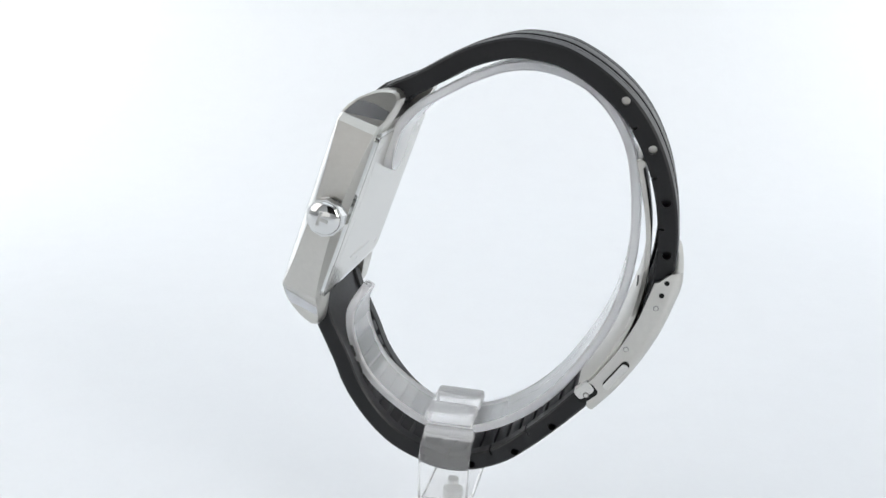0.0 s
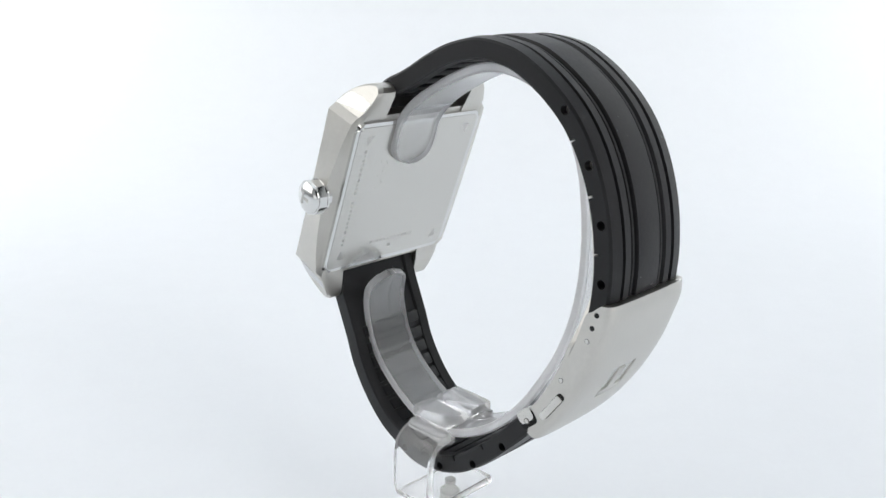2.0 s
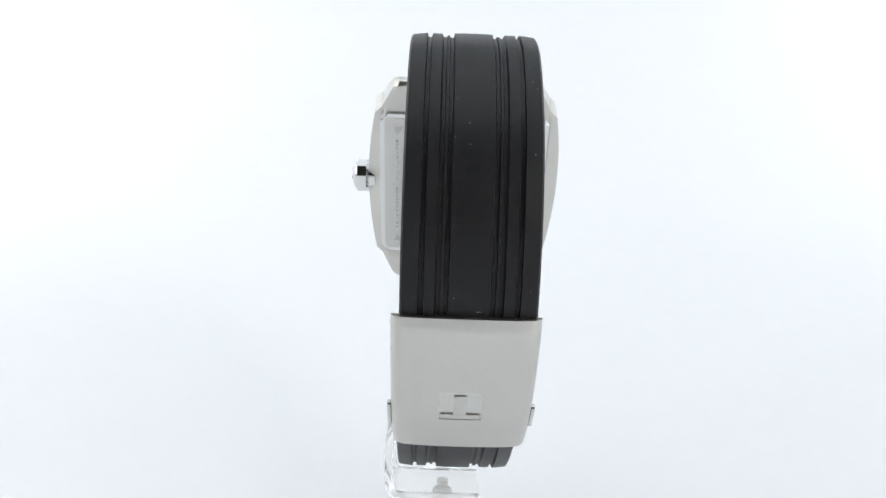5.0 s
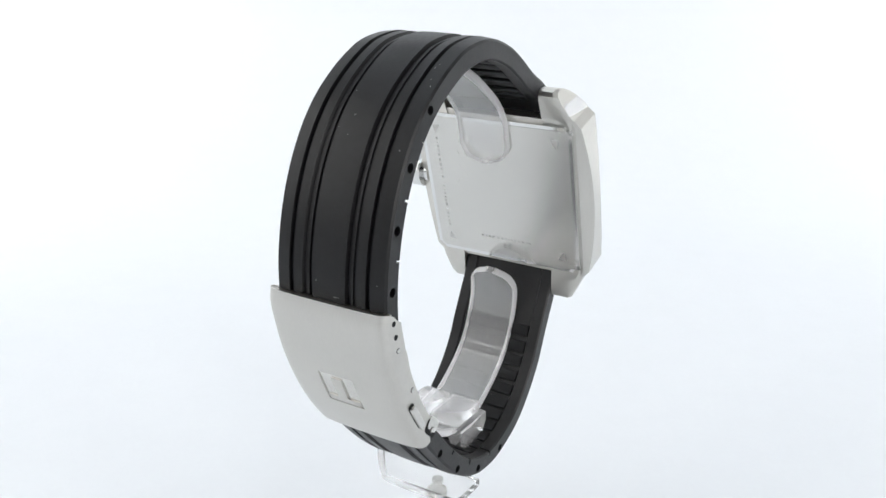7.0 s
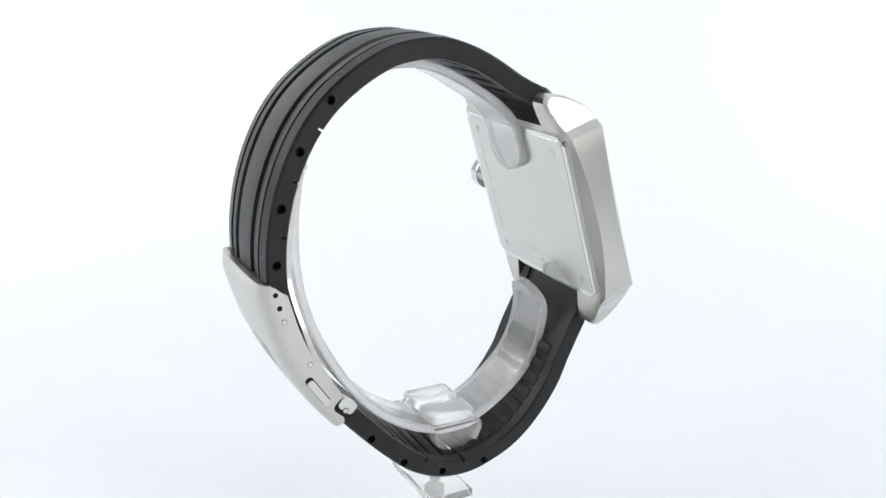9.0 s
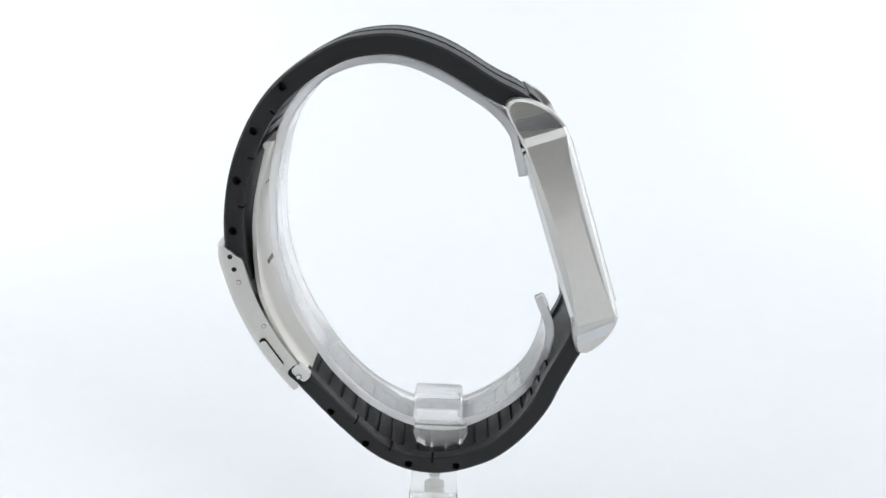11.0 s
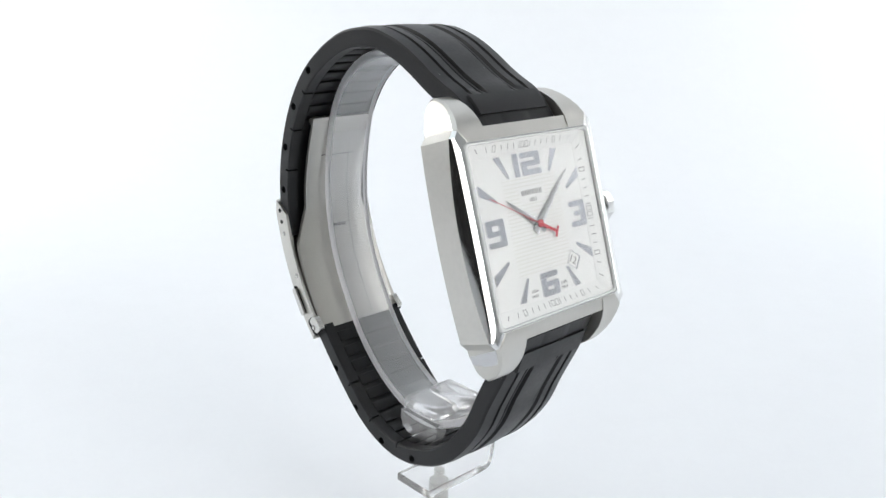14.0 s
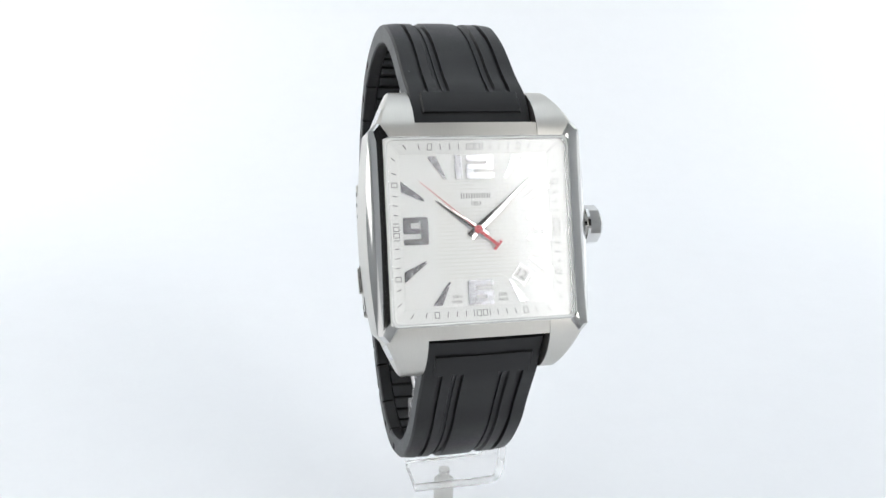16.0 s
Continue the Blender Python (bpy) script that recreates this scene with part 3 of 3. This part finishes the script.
CLASP_Y = 1.6
COVER = [(46.5, 16.4), (46.6, 13.6), (45.6, 9.7), (43.6, 3.6), (40.5, -2.9), (36.7, -9), (33.6, -13.0), (32.2, -14.6)]
PLATE = [(36.9, 37), (38.5, 31), (39.9, 24.2), (40.4, 18.5), (40.1, 12.6), (38.8, 6.5), (36.9, 1.0), (33.8, -5.3), (29.6, -11.6)]


def build_clasp():
    def section(u, length):
        deep = 5.3 * min(1, 0.28 + math.sqrt(max(0, u / 3.2)) * 0.72) * min(1, 0.35 + max(0, length - u) / 4.5)
        e = [(-12.35, -deep), (-12.4, -2.2), (-12.3, -1.5), (-12.0, -0.9), (-11.4, -0.42), (-10.4, -0.12), (-8, 0.05), (-4, 0.15), (0, 0.18)]
        e = e + [(-y, d) for y, d in e[-2::-1]]
        i = [(11.6, -deep), (11.6, -1.9), (11.0, -1.1), (0, -0.7), (-11.0, -1.1), (-11.6, -1.9), (-11.6, -deep)]
        return [(y, d + 0.4) for y, d in e + i]
    cover = part("clasp_cover", sweep(COVER, section, CLASP_Y, 0.6), BRUSHED, watch, "brushed steel folding clasp cover with engraved emblem", smooth=40)
    for side in (-1, 1):
        y = CLASP_Y + side * 12.4
        # Pin holes, button slot and hinge gap are uncut: dark patches paint their shade.
        for x, z in ((44.0, 14.4), (43.3, 11.8)):
            part("pin_hole_shade", rod(bmesh.new(), pose(x, y, z, 90), 0.5, -0.06, 0.06, 16), HOLE_SHADE, cover, "small dark disc for the shade in a spring-bar hole")
        for x, z in ((42.5, 9.1), (37.7, -0.1)):
            part("rivet_seat", rod(bmesh.new(), pose(x, y, z, 90), 0.52, -0.04, 0.04, 16), ENGRAVED, cover)
            part("rivet", rod(bmesh.new(), pose(x, y, z, 90), 0.42, -0.1, 0.1, 16), SATIN, cover)
        slant = math.degrees(math.atan2(4.4, 6.4))
        part("button_slot_shade", prism(bmesh.new(), rounded(0.8, 3.6, 0.75), -0.05, 0.05, pose(36.3, y, -5.8, 0, slant, 0) @ pose(0, 0, 0, 90)), HOLE_SHADE, cover)
        bm = prism(bmesh.new(), rounded(0.68, 3.4, 0.6), -0.65, 0.65, pose(36.2, y, -6.05, 0, slant, 0) @ pose(0, 0, 0, 90))
        part("push_button", bm, SATIN, cover, "steel release button")
        bm = prism(bmesh.new(), rounded(1.25, 1.9, 0.8), -0.7, 0.7, pose(30.3, CLASP_Y + side * 11.9, -10.1, 0, 48, 0) @ pose(0, 0, 0, 90))
        part("hinge_gap_shade", prism(bmesh.new(), rounded(1.45, 2.2, 0.9), -0.05, 0.05, pose(30.8, CLASP_Y + side * 12.4, -10.7, 0, 48, 0) @ pose(0, 0, 0, 90)), HOLE_SHADE, cover, "dark patch for the shade in the hinge gap")
        tab = part("hinge_tab", bm, SATIN, cover, "rounded steel hinge tab")
        part("rivet_seat", rod(bmesh.new(), pose(30.8, CLASP_Y + side * 12.6, -11.0, 90), 0.62, -0.05, 0.05, 16), ENGRAVED, tab)
        part("rivet", rod(bmesh.new(), pose(30.8, CLASP_Y + side * 12.6, -11.0, 90), 0.42, -0.12, 0.12, 16), SATIN, tab)
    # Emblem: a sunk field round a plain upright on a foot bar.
    c, n, _ = along(COVER, 41.6, -2.1)
    m = Matrix(((0, -n[1], n[0], c[0] + n[0] * 0.5), (1, 0, 0, 1.4), (0, n[0], n[1], c[1] + n[1] * 0.5), (0, 0, 0, 1)))
    sunk = [(-3.8, -3.8), (-3.8, 3.95), (3.8, 3.95), (3.8, -3.8), (3.45, -3.8), (3.45, -2.3), (1.0, -2.3), (1.0, 3.0), (-1.2, 3.0), (-1.2, -2.3), (-3.45, -2.3), (-3.45, -3.8)]
    cut(cover, prism(bmesh.new(), sunk, -0.22, 1.0, m))
    cut(cover, box(bmesh.new(), (-3.79, -4.0, -0.3), (3.79, -3.7, 1.0), m))
    part("emblem", prism(bmesh.new(), sunk, -0.3, -0.2, m), SATIN, cover, "sunk satin emblem field")

    def plate(u, length):
        w = 8.0 if u < 22 else 8.0 + 3.4 * min(1, (u - 22) / 9)
        return [(-w, 0), (-w + 0.3, 0.15), (w - 0.3, 0.15), (w, 0), (w, -0.8), (w - 0.3, -0.95), (-w + 0.3, -0.95), (-w, -0.8)]
    leaf = part("folding_plate", sweep(PLATE, plate, CLASP_Y, 0.8), BRUSHED, watch, "satin steel folding clasp plate")
    part("hinge_bar", rod(bmesh.new(), pose(37.0, CLASP_Y, 36.0, 90), 0.8, -8.2, 8.2, 20), BRUSHED, leaf)
    bm = bmesh.new()
    c, n, _ = along(PLATE, 38.6, 24)
    for z, w in ((31.0, 4.5), (27.5, 4.5)):
        x = float(np.interp(z, [24, 31, 37], [38.95, 37.6, 36.0]))
        box(bm, (x - 0.06, CLASP_Y - w, z), (x + 0.3, CLASP_Y + w, z + 0.25))
    for y, w in ((-2.4, 0.9), (-1.0, 0.6), (0.1, 1.0), (1.6, 0.7)):
        box(bm, (38.45, CLASP_Y + y, 9.8), (39.3, CLASP_Y + y + w, 10.6), None)
    part("stamping", bm, ENGRAVED, leaf, "stamped lines")


# ---- the stand ----
RING = [(-14.6, 30.0), (-13.4, 35), (-11.6, 40), (-7.4, 44.6), (-1, 48.6), (4, 51.2), (10, 53.4), (16.0, 53.9), (22, 52.7), (27.4, 50.0), (32.2, 45.1), (35.5, 39.1), (37.2, 31.8),
        (38.0, 24.3), (37.9, 16.8), (36.7, 9.3), (34.2, 1.7), (30.2, -6.0), (25.0, -13.8), (18, -20.6), (10, -25.2), (3, -26.6), (-4.6, -25.6), (-13, -20.5), (-18.6, -14.5),
        (-21.5, -7), (-21.8, -1.2), (-19.5, 3.8)]
RING_Y = -0.4
stand = thing("display_stand", "clear acrylic watch display stand with an open ring", "display stand")


def build_stand():
    def section(u, length):
        w = 5.8
        for d in (u, length - u):
            if d < 5.0:
                w = min(w, 1.2 + 4.6 * math.sqrt(max(0.0, 1 - (1 - d / 5.0) ** 2)))
        return [(-w, -0.3), (-w + 0.3, 0), (w - 0.3, 0), (w, -0.3), (w, -1.5), (w - 0.3, -1.8), (-w + 0.3, -1.8), (-w, -1.5)]
    part("ring", sweep(RING, section, RING_Y, 1.0), ACRYLIC, stand, "clear open acrylic ring", shadow=False)
    # Whiter strips on both edges imitate light carried through the clear ring.
    for side in (-1, 1):
        def edge(u, length):
            w = section(u, length)[3][0]
            return [(side * (w - 0.4), 0.03), (side * (w - 0.25), 0.0), (side * (w + 0.06), -0.35), (side * (w + 0.06), -1.45), (side * (w - 0.25), -1.8), (side * (w - 0.4), -1.83)]
        part("ring_edge", sweep(RING, edge, RING_Y, 1.0), EDGE, stand, "ring edge, whitened for the light carried in the acrylic", shadow=False)
    part("seam", sweep(RING[12:], lambda u, L: [(0.55, -1.82), (0.55, -1.9), (0.7, -1.9), (0.7, -1.82)], RING_Y, 1.0), MILKY, stand, "fine moulding seam", shadow=False)
    # Clip: pads inside the ring, a strip bent round the strap, a foot below.
    for lo, hi in (((-3.4, -7.8, -24.4), (7.4, -1.1, -21.7)), ((-3.4, -0.4, -24.4), (7.4, 6.8, -21.7))):
        part("pad", box(bmesh.new(), lo, hi, None, 0.9), MILKY, stand, "clear acrylic clip pad", shadow=False)
    belly = [(-4.4, -24.6), (-4.6, -26.5), (-3.6, -28.6), (-1.4, -29.8), (1.4, -30.2), (4.2, -29.8), (6.4, -28.6), (7.2, -26.5), (7.0, -24.6)]
    part("cheek", prism(bmesh.new(), belly, -7.5, -4.6, pose(0, 0, 0, 90)), MILKY, stand, "rounded clear acrylic cheek", shadow=False)
    part("cheek", box(bmesh.new(), (-3.2, -9.4, -27.4), (7.8, -6.2, -24.6), None, 0.9), MILKY, stand, "rounded clear acrylic cheek", shadow=False)
    strip = [(-5.5, -25.9), (-8.5, -25.5), (-10.8, -26.0), (-12.3, -27.3), (-13.2, -29.5), (-13.4, -32.5), (-13.4, -37), (-12.8, -40.6), (-11.5, -42.6), (-7, -43), (0, -43), (7.5, -43)]
    bm = sweep(strip, lambda u, L: [(-5.4, -0.1), (-5.1, 0.2), (5.1, 0.2), (5.4, -0.1), (5.4, -1.5), (5.1, -1.8), (-5.1, -1.8), (-5.4, -1.5)], 0, 0.8, -1)
    bm.transform(Matrix.Translation((2.4, 0, 0)) @ Matrix.Rotation(math.pi / 2, 4, "Z"))
    part("strip", bm, CLEAR, stand, "bent clear acrylic strip", shadow=False)
    part("post", rod(bmesh.new(), pose(2.3, -0.5, 0), 2.3, FLOOR + 3, -44.9, 28), SATIN, stand, "round steel post")
    part("screw", rod(bmesh.new(), pose(2.3, -0.5, 0), 1.3, -42.6, -41.2, 20), SATIN, stand, "small steel screw")
    part("foot", prism(bmesh.new(), rounded(14, 14, 3), FLOOR, FLOOR + 3), MILKY, stand, "clear acrylic foot plate", shadow=False)


build_strap()
build_case()
second_hand = build_dial()
build_clasp()
build_stand()


# ---- the turning ----
def turn_at(t):
    """Heading of watch and stand on the turning axis, degrees."""
    return -15.163 * t + 0.0157 * (t * t - 16 * t) - 12.1


def motions():
    rows = [(k / 4, pose(0, 0, 0, 0, 0, turn_at(k / 4))) for k in range(65)]
    walk(watch, rows)
    walk(stand, rows)
    # The second hand steps once a second.
    axis = Matrix.Scale(MM, 4) @ INNER @ Matrix.Translation((0, 0, 31.65))
    base = Matrix.LocRotScale(axis.translation, INNER.to_3x3().normalized().to_quaternion(), None)
    steps = []
    angle = -50 - 6 * 16
    for k in range(17):
        t = k - 0.2
        if t > 0:
            steps.append((t - 0.05, base @ Matrix.Rotation(radians(-angle), 4, "Z")))
            angle += 6
            steps.append((t + 0.05, base @ Matrix.Rotation(radians(-angle), 4, "Z")))
        else:
            steps.append((0, base @ Matrix.Rotation(radians(-angle), 4, "Z")))
    steps.append((16, base @ Matrix.Rotation(radians(-angle), 4, "Z")))
    walk(second_hand, steps)


motions()
